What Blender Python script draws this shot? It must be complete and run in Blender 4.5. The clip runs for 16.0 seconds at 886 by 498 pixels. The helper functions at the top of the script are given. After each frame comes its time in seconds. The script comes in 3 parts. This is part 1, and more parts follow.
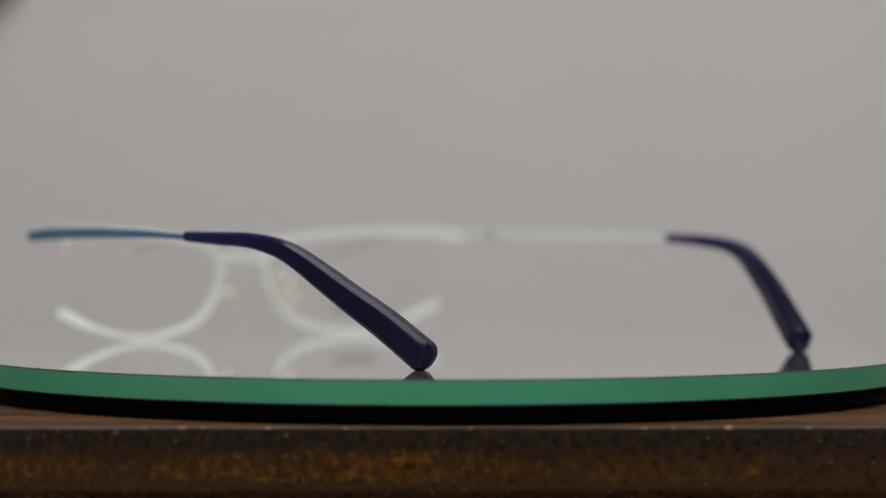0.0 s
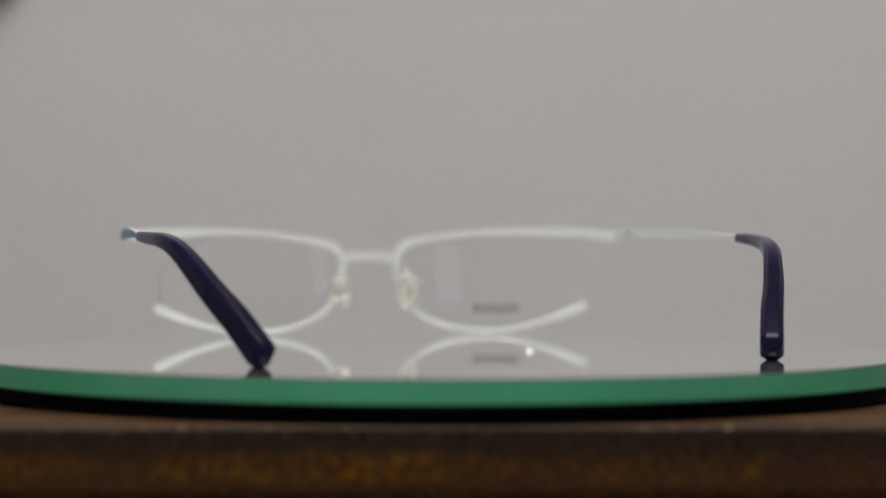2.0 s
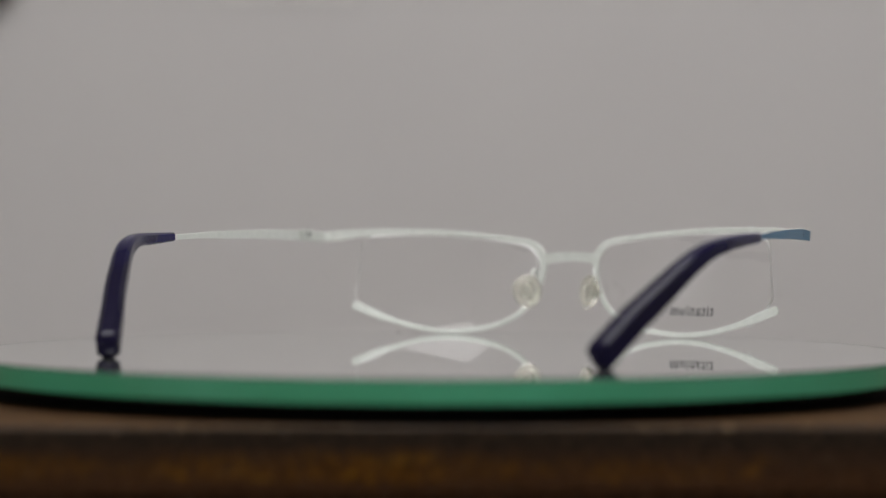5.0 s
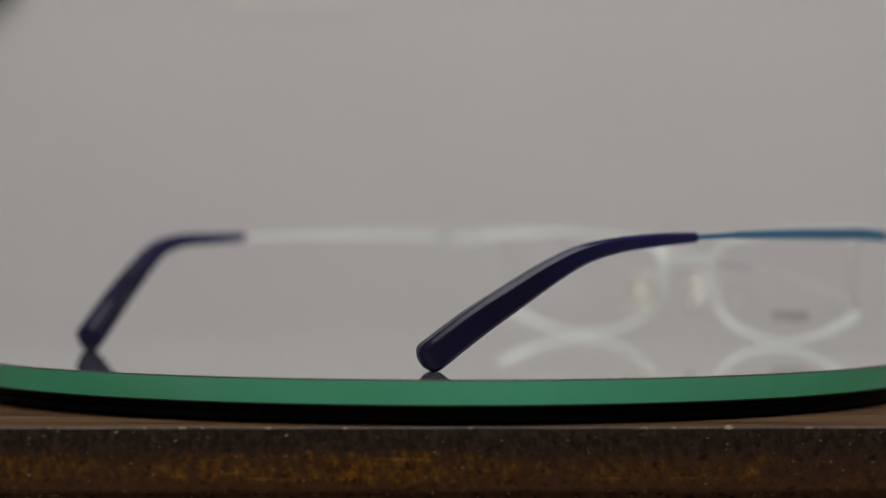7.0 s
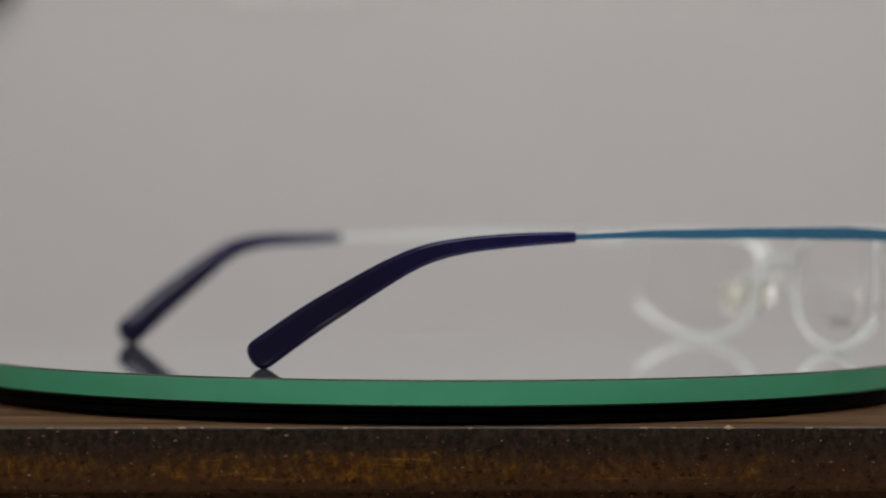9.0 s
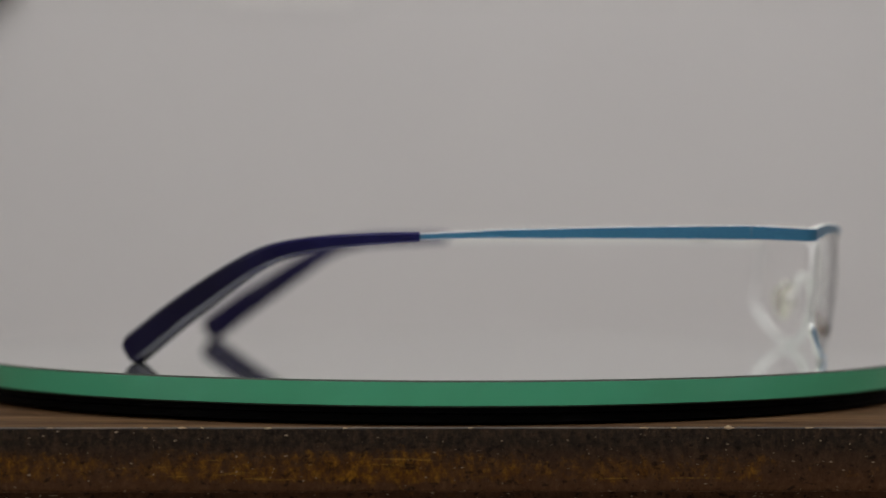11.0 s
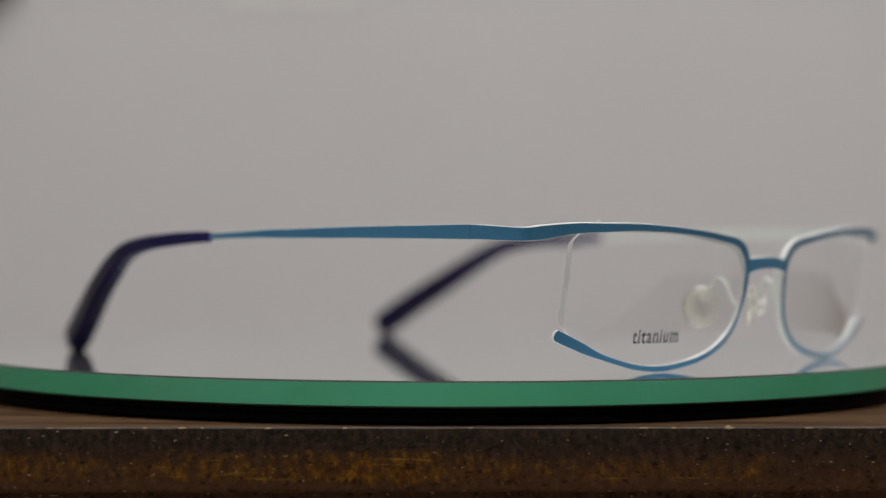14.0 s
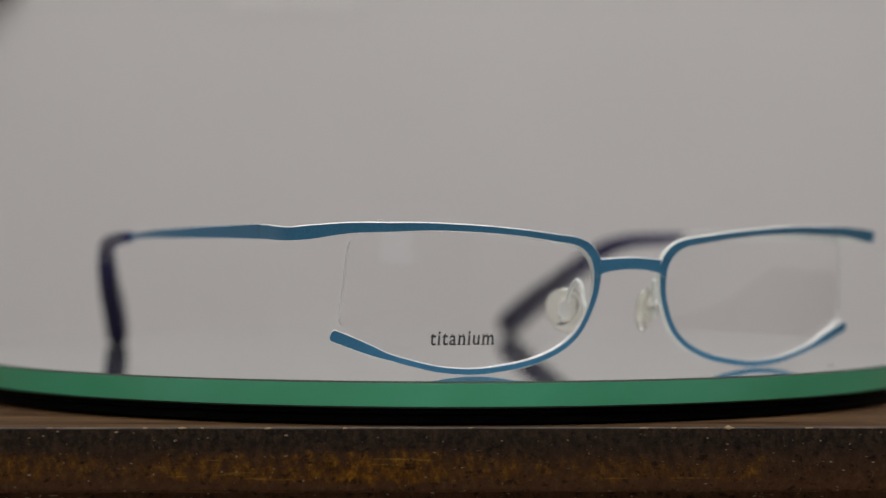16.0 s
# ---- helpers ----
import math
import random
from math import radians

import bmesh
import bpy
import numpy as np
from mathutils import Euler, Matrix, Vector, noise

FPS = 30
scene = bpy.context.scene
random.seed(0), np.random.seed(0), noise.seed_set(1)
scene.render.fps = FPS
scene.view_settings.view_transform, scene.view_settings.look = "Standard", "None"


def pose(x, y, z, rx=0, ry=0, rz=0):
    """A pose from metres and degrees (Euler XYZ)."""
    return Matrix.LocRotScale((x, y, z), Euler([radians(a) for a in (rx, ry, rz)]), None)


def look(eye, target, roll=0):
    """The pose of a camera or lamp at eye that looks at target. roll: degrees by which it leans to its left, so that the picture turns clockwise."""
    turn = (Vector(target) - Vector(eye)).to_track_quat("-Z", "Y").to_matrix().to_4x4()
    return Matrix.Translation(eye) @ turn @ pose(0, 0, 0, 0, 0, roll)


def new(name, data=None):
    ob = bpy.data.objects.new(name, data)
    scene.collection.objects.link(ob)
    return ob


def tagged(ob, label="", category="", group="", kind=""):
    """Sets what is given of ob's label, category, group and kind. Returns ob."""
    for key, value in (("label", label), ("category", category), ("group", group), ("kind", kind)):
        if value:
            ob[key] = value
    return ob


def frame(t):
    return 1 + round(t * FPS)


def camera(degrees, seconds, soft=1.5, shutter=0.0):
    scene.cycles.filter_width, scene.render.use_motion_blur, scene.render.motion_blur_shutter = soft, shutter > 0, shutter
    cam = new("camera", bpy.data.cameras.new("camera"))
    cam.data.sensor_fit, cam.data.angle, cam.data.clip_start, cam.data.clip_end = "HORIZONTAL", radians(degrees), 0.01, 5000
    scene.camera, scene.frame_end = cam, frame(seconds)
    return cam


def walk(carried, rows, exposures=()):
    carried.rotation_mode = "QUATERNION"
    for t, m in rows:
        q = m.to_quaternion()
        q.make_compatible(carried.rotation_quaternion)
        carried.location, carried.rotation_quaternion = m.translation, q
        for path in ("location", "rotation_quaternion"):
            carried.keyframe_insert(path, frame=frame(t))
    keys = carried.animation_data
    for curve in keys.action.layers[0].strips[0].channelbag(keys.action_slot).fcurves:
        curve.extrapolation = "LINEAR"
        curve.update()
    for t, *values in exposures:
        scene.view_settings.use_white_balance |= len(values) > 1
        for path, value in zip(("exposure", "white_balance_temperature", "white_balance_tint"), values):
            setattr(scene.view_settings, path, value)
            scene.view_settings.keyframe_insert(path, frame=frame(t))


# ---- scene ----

# ---------------------------------------------------------------- camera
cam = camera(23.245, 16.0, soft=1.3)
EYE = (0.0, -0.5266, 0.02686)
AIM = (EYE[0] + math.sin(radians(0.122)), EYE[1] + math.cos(radians(0.122)), EYE[2] - math.tan(radians(0.2305)))
walk(cam, [(0.0, look(EYE, AIM, 0.09)), (16.0, look(EYE, AIM, 0.09))],
     exposures=[(0.0, 0.0), (3.0, -0.02), (4.2, -0.06), (6.3, -0.14), (7.0, -0.13), (8.0, -0.06), (9.0, 0.0), (16.0, 0.0)])
cam.data.dof.use_dof = True
cam.data.dof.aperture_fstop = 7.5
# the camera's autofocus point, which moves back to the front of the glasses and returns
FOCUS = new("focus_point")
FOCUS.empty_display_size = 0.01
cam.data.dof.focus_object = FOCUS

# ---------------------------------------------------------------- light
world = bpy.data.worlds.new("room_dark")
world.use_nodes = True
world.node_tree.nodes["Background"].inputs["Color"].default_value = (0.02, 0.02, 0.022, 1)
world.node_tree.nodes["Background"].inputs["Strength"].default_value = 1.0
scene.world = world


def area(name, m, sx, sy, power, colour):
    data = bpy.data.lights.new(name, "AREA")
    data.shape, data.size, data.size_y, data.energy, data.color = "RECTANGLE", sx, sy, power, colour
    ob = new(name, data)
    ob.matrix_world = m
    return ob


# the ceiling panel's light, just under its diffuser
PANEL = (0.16, -0.15, 1.50)
area("panel_light", pose(PANEL[0], PANEL[1], PANEL[2] - 0.035), 1.1, 0.8, 17.3, (0.975, 0.968, 1.0))


# ---------------------------------------------------------------- materials
def shader(name, colour, rough=0.5, metal=0.0, **more):
    m = bpy.data.materials.new(name)
    m.use_nodes = True
    p = m.node_tree.nodes["Principled BSDF"]
    p.inputs["Base Color"].default_value = (*colour, 1)
    p.inputs["Roughness"].default_value = rough
    p.inputs["Metallic"].default_value = metal
    for key, value in more.items():
        p.inputs[key.replace("_", " ")].default_value = value
    return m


def node(m, kind, **props):
    n = m.node_tree.nodes.new(kind)
    for key, value in props.items():
        n.inputs[key.replace("_", " ")].default_value = value
    return n


def wire(m, a, b):
    m.node_tree.links.new(a, b)


def coords(m, scale=(1, 1, 1)):
    tc = m.node_tree.nodes.new("ShaderNodeTexCoord")
    mp = m.node_tree.nodes.new("ShaderNodeMapping")
    mp.inputs["Scale"].default_value = scale
    wire(m, tc.outputs["Object"], mp.inputs["Vector"])
    return mp.outputs["Vector"]


def noise_tex(m, vec, scale, detail=4.0, rough=0.55):
    n = node(m, "ShaderNodeTexNoise", Scale=scale, Detail=detail, Roughness=rough)
    wire(m, vec, n.inputs["Vector"])
    return n.outputs["Fac"]


def ramp(m, fac, stops):
    r = m.node_tree.nodes.new("ShaderNodeValToRGB")
    el = r.color_ramp.elements
    while len(el) < len(stops):
        el.new(0.5)
    for e, (at, c) in zip(el, stops):
        e.position, e.color = at, (*c, 1)
    wire(m, fac, r.inputs["Fac"])
    return r.outputs["Color"]


def mix(m, fac, a, b, blend="MIX"):
    n = m.node_tree.nodes.new("ShaderNodeMix")
    n.data_type, n.blend_type = "RGBA", blend
    for value, socket in ((fac, n.inputs[0]), (a, n.inputs[6]), (b, n.inputs[7])):
        if isinstance(value, (int, float)):
            socket.default_value = value
        elif isinstance(value, tuple):
            socket.default_value = (*value, 1)
        else:
            wire(m, value, socket)
    return n.outputs[2]


def bump(m, height, strength, distance):
    b = node(m, "ShaderNodeBump", Strength=strength, Distance=distance)
    wire(m, height, b.inputs["Height"])
    wire(m, b.outputs["Normal"], m.node_tree.nodes["Principled BSDF"].inputs["Normal"])


def base(m, colour):
    wire(m, colour, m.node_tree.nodes["Principled BSDF"].inputs["Base Color"])


def rougher(m, fac, low, high):
    n = node(m, "ShaderNodeMapRange", To_Min=low, To_Max=high)
    wire(m, fac, n.inputs["Value"])
    wire(m, n.outputs["Result"], m.node_tree.nodes["Principled BSDF"].inputs["Roughness"])


def painted_wall(name, a, b):
    m = shader(name, a, 0.85)
    v = coords(m)
    base(m, ramp(m, noise_tex(m, v, 1.7), [(0.3, a), (0.7, b)]))
    bump(m, noise_tex(m, v, 260.0, 3.0), 0.15, 0.0006)
    return m


WALL = painted_wall("grey_white_wall_paint", (0.585, 0.57, 0.56), (0.625, 0.61, 0.595))
CEIL = painted_wall("ceiling_paint", (0.74, 0.73, 0.70), (0.78, 0.77, 0.74))
FLOOR = painted_wall("floor_vinyl", (0.42, 0.39, 0.35), (0.48, 0.45, 0.41))

# blue anodised outer face, faintly brushed and speckled
BLUE = shader("blue_anodised_titanium", (0.05, 0.20, 0.32), 0.38, 0.3)
_v = coords(BLUE, (1, 1, 1))
base(BLUE, ramp(BLUE, noise_tex(BLUE, _v, 2200.0, 4.0), [(0.3, (0.038, 0.190, 0.350)), (0.7, (0.056, 0.235, 0.410))]))
rougher(BLUE, noise_tex(BLUE, _v, 2500.0), 0.30, 0.46)
bump(BLUE, noise_tex(BLUE, _v, 5000.0), 0.08, 0.0001)

# pale lacquer of the inner face and the edges
PALE = shader("pale_white_lacquer", (0.80, 0.82, 0.78), 0.32)
PALE.node_tree.nodes["Principled BSDF"].inputs["Coat Weight"].default_value = 0.3
_v = coords(PALE)
base(PALE, ramp(PALE, noise_tex(PALE, _v, 500.0), [(0.3, (0.68, 0.71, 0.665)), (0.7, (0.76, 0.785, 0.74))]))
bump(PALE, noise_tex(PALE, _v, 3000.0), 0.06, 0.0001)

# navy acetate, nearly black towards the thick ends
NAVY = shader("navy_acetate", (0.012, 0.012, 0.05), 0.22, Specular_IOR_Level=0.12)
NAVY.node_tree.nodes["Principled BSDF"].inputs["Coat Weight"].default_value = 0.0
NAVY.node_tree.nodes["Principled BSDF"].inputs["Coat Roughness"].default_value = 0.05
_v = coords(NAVY)
_sep = NAVY.node_tree.nodes.new("ShaderNodeSeparateXYZ")
wire(NAVY, _v, _sep.inputs["Vector"])
_far = node(NAVY, "ShaderNodeMapRange", From_Min=0.0, From_Max=0.045)
wire(NAVY, _sep.outputs["Y"], _far.inputs["Value"])
_swirl = ramp(NAVY, noise_tex(NAVY, _v, 180.0), [(0.3, (0.010, 0.010, 0.065)), (0.7, (0.017, 0.016, 0.10))])
base(NAVY, mix(NAVY, _far.outputs["Result"], _swirl, (0.0075, 0.006, 0.023)))
rougher(NAVY, noise_tex(NAVY, _v, 700.0), 0.12, 0.20)

LENS = shader("clear_demo_lens", (1, 1, 1), 0.0, IOR=1.49, Transmission_Weight=1.0)
LENS_EDGE = shader("ground_lens_edge", (0.86, 0.865, 0.845), 0.35, IOR=1.45, Transmission_Weight=0.25)
CLIP = shader("milky_nylon", (0.86, 0.87, 0.86), 0.15, Transmission_Weight=0.2)
SILICONE = shader("clear_silicone", (0.965, 0.955, 0.87), 0.08, IOR=1.36, Transmission_Weight=0.85)
STEEL = shader("bright_steel", (0.62, 0.62, 0.60), 0.22, 1.0)
PAD_METAL = shader("satin_pad_metal", (0.84, 0.84, 0.81), 0.34, 0.65)
INK = shader("dark_print", (0.03, 0.03, 0.035), 0.6)
# shade of the hinge gaps and seams, put into a dark steel colour
GAP = shader("hinge_gap_shadowed_steel", (0.05, 0.05, 0.05), 0.5, 0.6)

MIRROR = shader("mirror_silvering", (0.84, 0.865, 0.845), 0.015, 0.93)
_v = coords(MIRROR)
rougher(MIRROR, noise_tex(MIRROR, _v, 35.0, 6.0), 0.008, 0.03)

GREEN = shader("ground_green_glass_edge", (0.04, 0.26, 0.135), 0.30)
GREEN.node_tree.nodes["Principled BSDF"].inputs["Coat Weight"].default_value = 0.4
_v = coords(GREEN)
_a = noise_tex(GREEN, _v, 28.0, 3.0)
base(GREEN, ramp(GREEN, _a, [(0.25, (0.056, 0.40, 0.205)), (0.75, (0.082, 0.50, 0.285))]))
bump(GREEN, noise_tex(GREEN, _v, 1400.0, 3.0), 0.12, 0.0002)

ARRIS = shader("dull_ground_arris", (0.05, 0.065, 0.05), 0.7, Specular_IOR_Level=0.1)
BLACK = shader("black_plastic", (0.002, 0.002, 0.002), 0.5, Specular_IOR_Level=0.02)
_v = coords(BLACK)
rougher(BLACK, noise_tex(BLACK, _v, 300.0), 0.32, 0.55)
DARK_METAL = shader("dark_grey_metal", (0.05, 0.047, 0.042), 0.45, 0.4)
WHITE_PLASTIC = shader("white_plastic", (0.80, 0.78, 0.75), 0.4)
DIFFUSER = shader("lit_diffuser", (0.9, 0.9, 0.88), 0.6)
DIFFUSER.node_tree.nodes["Principled BSDF"].inputs["Emission Color"].default_value = (1.0, 0.968, 0.97, 1)
DIFFUSER.node_tree.nodes["Principled BSDF"].inputs["Emission Strength"].default_value = 2.0


FROSTED = shader("frosted_pane_daylight", (0.75, 0.80, 0.85), 0.5)
FROSTED.node_tree.nodes["Principled BSDF"].inputs["Emission Color"].default_value = (0.72, 0.86, 1.0, 1)
FROSTED.node_tree.nodes["Principled BSDF"].inputs["Emission Strength"].default_value = 0.42


def bulb_mat(name, colour, strength):
    m = shader(name, (0.9, 0.9, 0.9), 0.3)
    p = m.node_tree.nodes["Principled BSDF"]
    p.inputs["Emission Color"].default_value, p.inputs["Emission Strength"].default_value = (*colour, 1), strength
    return m


COOL_BULB = bulb_mat("lit_bulb_cool", (0.93, 1.0, 1.0), 62.0)
WARM_WHITE_BULB = bulb_mat("lit_bulb_warm_white", (1.0, 0.93, 0.84), 100.0)


def stained_wood():
    """Dark stained board: amber wood shows through the stain in the lower part of its edge; fine pores and flecks."""
    m = shader("dark_stained_wood", (0.03, 0.02, 0.012), 0.5, Specular_IOR_Level=0.05)
    v = coords(m)
    sep = m.node_tree.nodes.new("ShaderNodeSeparateXYZ")
    wire(m, v, sep.inputs["Vector"])
    wide = noise_tex(m, coords(m, (0.6, 0.6, 1.0)), 45.0, 3.0, 0.55)
    fine = noise_tex(m, coords(m, (1.0, 1.0, 0.8)), 1300.0, 5.0, 0.75)
    mid = noise_tex(m, coords(m, (0.75, 0.75, 1.2)), 340.0, 5.0, 0.72)

    def madd(a, k, b):
        n = m.node_tree.nodes.new("ShaderNodeMath")
        n.operation = "MULTIPLY_ADD"
        for value, socket in ((a, n.inputs[0]), (k, n.inputs[1]), (b, n.inputs[2])):
            if isinstance(value, (int, float)):
                socket.default_value = value
            else:
                wire(m, value, socket)
        return n.outputs[0]

    worn = m.node_tree.nodes.new("ShaderNodeFloatCurve")
    span = node(m, "ShaderNodeMapRange", From_Min=-0.0125, From_Max=0.0)
    wire(m, sep.outputs["Z"], span.inputs["Value"])
    wire(m, span.outputs["Result"], worn.inputs["Value"])
    curve = worn.mapping.curves[0]
    curve.points[0].location, curve.points[1].location = (0.0, 0.12), (1.0, 0.0)
    for at in ((0.12, 0.35), (0.26, 0.95), (0.50, 0.85), (0.72, 0.22)):
        curve.points.new(*at)
    worn.mapping.update()
    side = node(m, "ShaderNodeMapRange", From_Min=0.075, From_Max=-0.03, To_Min=-0.11, To_Max=0.02)
    wire(m, sep.outputs["X"], side.inputs["Value"])
    slant = m.node_tree.nodes.new("ShaderNodeMapping")
    slant.inputs["Rotation"].default_value = (0, radians(24), 0)
    slant.inputs["Scale"].default_value = (1.0, 1.0, 0.72)
    wire(m, v, slant.inputs["Vector"])
    flame = noise_tex(m, slant.outputs["Vector"], 520.0, 8.0, 0.78)
    total = madd(worn.outputs[0], 0.34, madd(wide, 0.95, madd(mid, 0.55, madd(flame, 0.60, madd(side.outputs["Result"], 1.0, -0.72)))))
    tone = ramp(m, flame, [(0.36, (0.022, 0.010, 0.005)), (0.45, (0.080, 0.030, 0.005)), (0.55, (0.165, 0.070, 0.006)), (0.68, (0.33, 0.150, 0.013))])
    low = ramp(m, span.outputs["Result"], [(0.10, (0.052, 0.019, 0.005)), (0.75, (0.0, 0.0, 0.0))])
    dark = mix(m, 1.0, ramp(m, noise_tex(m, coords(m, (1.0, 1.0, 0.7)), 600.0, 8.0, 0.8), [(0.33, (0.010, 0.0075, 0.006)), (0.50, (0.026, 0.018, 0.012)), (0.70, (0.070, 0.042, 0.024))]), low, "ADD")
    show = ramp(m, total, [(0.55, (0, 0, 0)), (0.70, (0.50, 0.50, 0.50)), (0.90, (1, 1, 1))])
    wood = mix(m, show, dark, tone)
    # long bare streaks of grain low on the edge, round pale specks, dark pores
    streaks = ramp(m, noise_tex(m, coords(m, (0.11, 0.11, 2.2)), 620.0, 3.0), [(0.62, (0, 0, 0)), (0.68, (0.8, 0.8, 0.8))])
    wood = mix(m, mix(m, 1.0, streaks, show, "MULTIPLY"), wood, (0.36, 0.20, 0.03))
    flecks = ramp(m, noise_tex(m, coords(m, (0.62, 0.62, 1.5)), 1150.0, 1.5), [(0.695, (0, 0, 0)), (0.725, (1, 1, 1))])
    pores = ramp(m, noise_tex(m, coords(m, (0.75, 0.75, 1.0)), 620.0, 7.0, 0.72), [(0.385, (0.75, 0.75, 0.75)), (0.45, (0, 0, 0))])
    base(m, mix(m, flecks, mix(m, pores, wood, (0.007, 0.005, 0.004)), (0.30, 0.23, 0.15)))
    bump(m, madd(fine, 0.6, mid), 0.8, 0.0006)
    rougher(m, fine, 0.42, 0.7)
    return m


WOOD = stained_wood()
# wear along the arris, plus the light the bevel catches, put into its colour
ARRIS_WOOD = shader("worn_lit_arris", (0.14, 0.10, 0.07), 0.6)
_v = coords(ARRIS_WOOD, (0.3, 1, 1))
base(ARRIS_WOOD, ramp(ARRIS_WOOD, noise_tex(ARRIS_WOOD, _v, 120.0, 5.0, 0.7), [(0.45, (0.020, 0.014, 0.010)), (0.66, (0.120, 0.088, 0.060))]))
TOP_WOOD = shader("worn_brown_table_top", (0.11, 0.07, 0.045), 0.42, Specular_IOR_Level=0.02)
_v = coords(TOP_WOOD, (0.12, 1, 1))
base(TOP_WOOD, ramp(TOP_WOOD, noise_tex(TOP_WOOD, _v, 160.0, 6.0, 0.65), [(0.36, (0.032, 0.017, 0.009)), (0.52, (0.066, 0.037, 0.018)), (0.68, (0.120, 0.070, 0.034))]))
rougher(TOP_WOOD, noise_tex(TOP_WOOD, coords(TOP_WOOD, (0.3, 1, 1)), 240.0, 5.0), 0.48, 0.7)
bump(TOP_WOOD, noise_tex(TOP_WOOD, _v, 700.0, 4.0), 0.35, 0.0004)
PALE_CHIP = shader("bare_wood_chip", (0.36, 0.27, 0.16), 0.7)


# ---------------------------------------------------------------- mesh tools
def part(name, bm, mats, parent=None, label="", smooth=True):
    """Links a bmesh as one mesh object under a thing or a part."""
    me = bpy.data.meshes.new(name)
    bmesh.ops.recalc_face_normals(bm, faces=bm.faces)
    bm.to_mesh(me)
    bm.free()
    for m in mats if isinstance(mats, (list, tuple)) else [mats]:
        me.materials.append(m)
    if smooth:
        me.shade_smooth()
        me.set_sharp_from_angle(angle=radians(35))
    ob = new(name, me)
    ob.parent = parent
    if label:
        ob["label"] = label
    return ob


def empty(name, m=Matrix()):
    ob = new(name)
    ob.empty_display_size = 0.02
    ob.matrix_world = m
    return ob


def spline(points, steps):
    """Catmull-Rom through the points (tuples of any length), evenly sampled."""
    pts = [np.array(p, float) for p in points]
    pts = [2 * pts[0] - pts[1]] + pts + [2 * pts[-1] - pts[-2]]
    out, n = [], len(pts) - 3
    for k in range(steps + 1):
        u = k / steps * n
        i = min(int(u), n - 1)
        t = u - i
        a, b, c, d = pts[i:i + 4]
        out.append(0.5 * (2 * b + (c - a) * t + (2 * a - 5 * b + 4 * c - d) * t * t + (3 * b - a - 3 * c + d) * t ** 3))
    return out


def sweep(bm, rings, closed=True, caps=(0, 0), mats=None):
    """Skins rings of points, capping both ends with the given materials."""
    vs = [[bm.verts.new(Vector(p)) for p in r] for r in rings]
    n = len(vs[0])
    for a, b in zip(vs, vs[1:]):
        for k in range(n if closed else n - 1):
            f = bm.faces.new((a[k], a[(k + 1) % n], b[(k + 1) % n], b[k]))
            f.material_index = mats[k] if mats else 0
    for ring, mat in ((vs[0], caps[0]), (vs[-1], caps[1])):
        f = bm.faces.new(ring)
        f.material_index = mat
    return vs


def box(bm, x0, x1, y0, y1, z0, z1, bevel=0.0, mat=0):
    made = bmesh.ops.create_cube(bm, size=1.0, matrix=Matrix.Translation(((x0 + x1) / 2, (y0 + y1) / 2, (z0 + z1) / 2)) @ Matrix.Diagonal((x1 - x0, y1 - y0, z1 - z0, 1)))
    faces = {f for v in made["verts"] for f in v.link_faces}
    for f in faces:
        f.material_index = mat
    if bevel:
        bmesh.ops.bevel(bm, geom=list({e for v in made["verts"] for e in v.link_edges}), offset=bevel, segments=3, profile=0.6, affect="EDGES")


def lathe(bm, profile, steps, mats=None):
    """Turns a profile of (radius, z) about the z axis; ends on the axis where the radius is 0."""
    rings = []
    for r, z in profile:
        if r == 0:
            rings.append([bm.verts.new((0, 0, z))])
        else:
            rings.append([bm.verts.new((r * math.cos(2 * math.pi * k / steps), r * math.sin(2 * math.pi * k / steps), z)) for k in range(steps)])
    for i, (a, b) in enumerate(zip(rings, rings[1:])):
        for k in range(steps):
            j = (k + 1) % steps
            ring = [a[0] if len(a) == 1 else a[k]]
            if len(a) > 1:
                ring.append(a[j])
            ring.append(b[0] if len(b) == 1 else b[j])
            if len(b) > 1:
                ring.append(b[k])
            f = bm.faces.new(ring)
            f.material_index = mats[i] if mats else 0


def tube(bm, path, radii, sides=10, mat=0):
    rings = []
    pts = [Vector(p) for p in path]
    for i, p in enumerate(pts):
        t = (pts[min(i + 1, len(pts) - 1)] - pts[max(i - 1, 0)]).normalized()
        a = t.cross(Vector((0.13, 0.2, 0.97))).normalized()
        b = t.cross(a).normalized()
        r = radii[i] if isinstance(radii, (list, tuple)) else radii
        rings.append([p + (a * math.cos(2 * math.pi * k / sides) + b * math.sin(2 * math.pi * k / sides)) * r for k in range(sides)])
    sweep(bm, rings, caps=(mat, mat), mats=[mat] * sides)


MM = 0.001

# ---------------------------------------------------------------- the room
def slab(name, x0, x1, y0, y1, z0, z1, mat, label):
    bm = bmesh.new()
    box(bm, x0, x1, y0, y1, z0, z1)
    return tagged(part(name, bm, mat, smooth=False), label, kind="structure")


FLOOR_Z, TOP_Z = -0.76, 1.62
slab("floor", -1.9, 1.9, -2.9, 1.2, FLOOR_Z - 0.1, FLOOR_Z, FLOOR, "plain light greyish vinyl floor")
slab("ceiling", -1.9, 1.9, -2.9, 1.2, TOP_Z, TOP_Z + 0.1, CEIL, "plain white painted ceiling")
slab("wall_north", -1.9, 1.9, 1.0, 1.2, FLOOR_Z, TOP_Z, WALL, "smooth grey-white painted wall behind the table")
WIN = (0.83, 1.17, -0.12, 0.95)  # the narrow window's opening


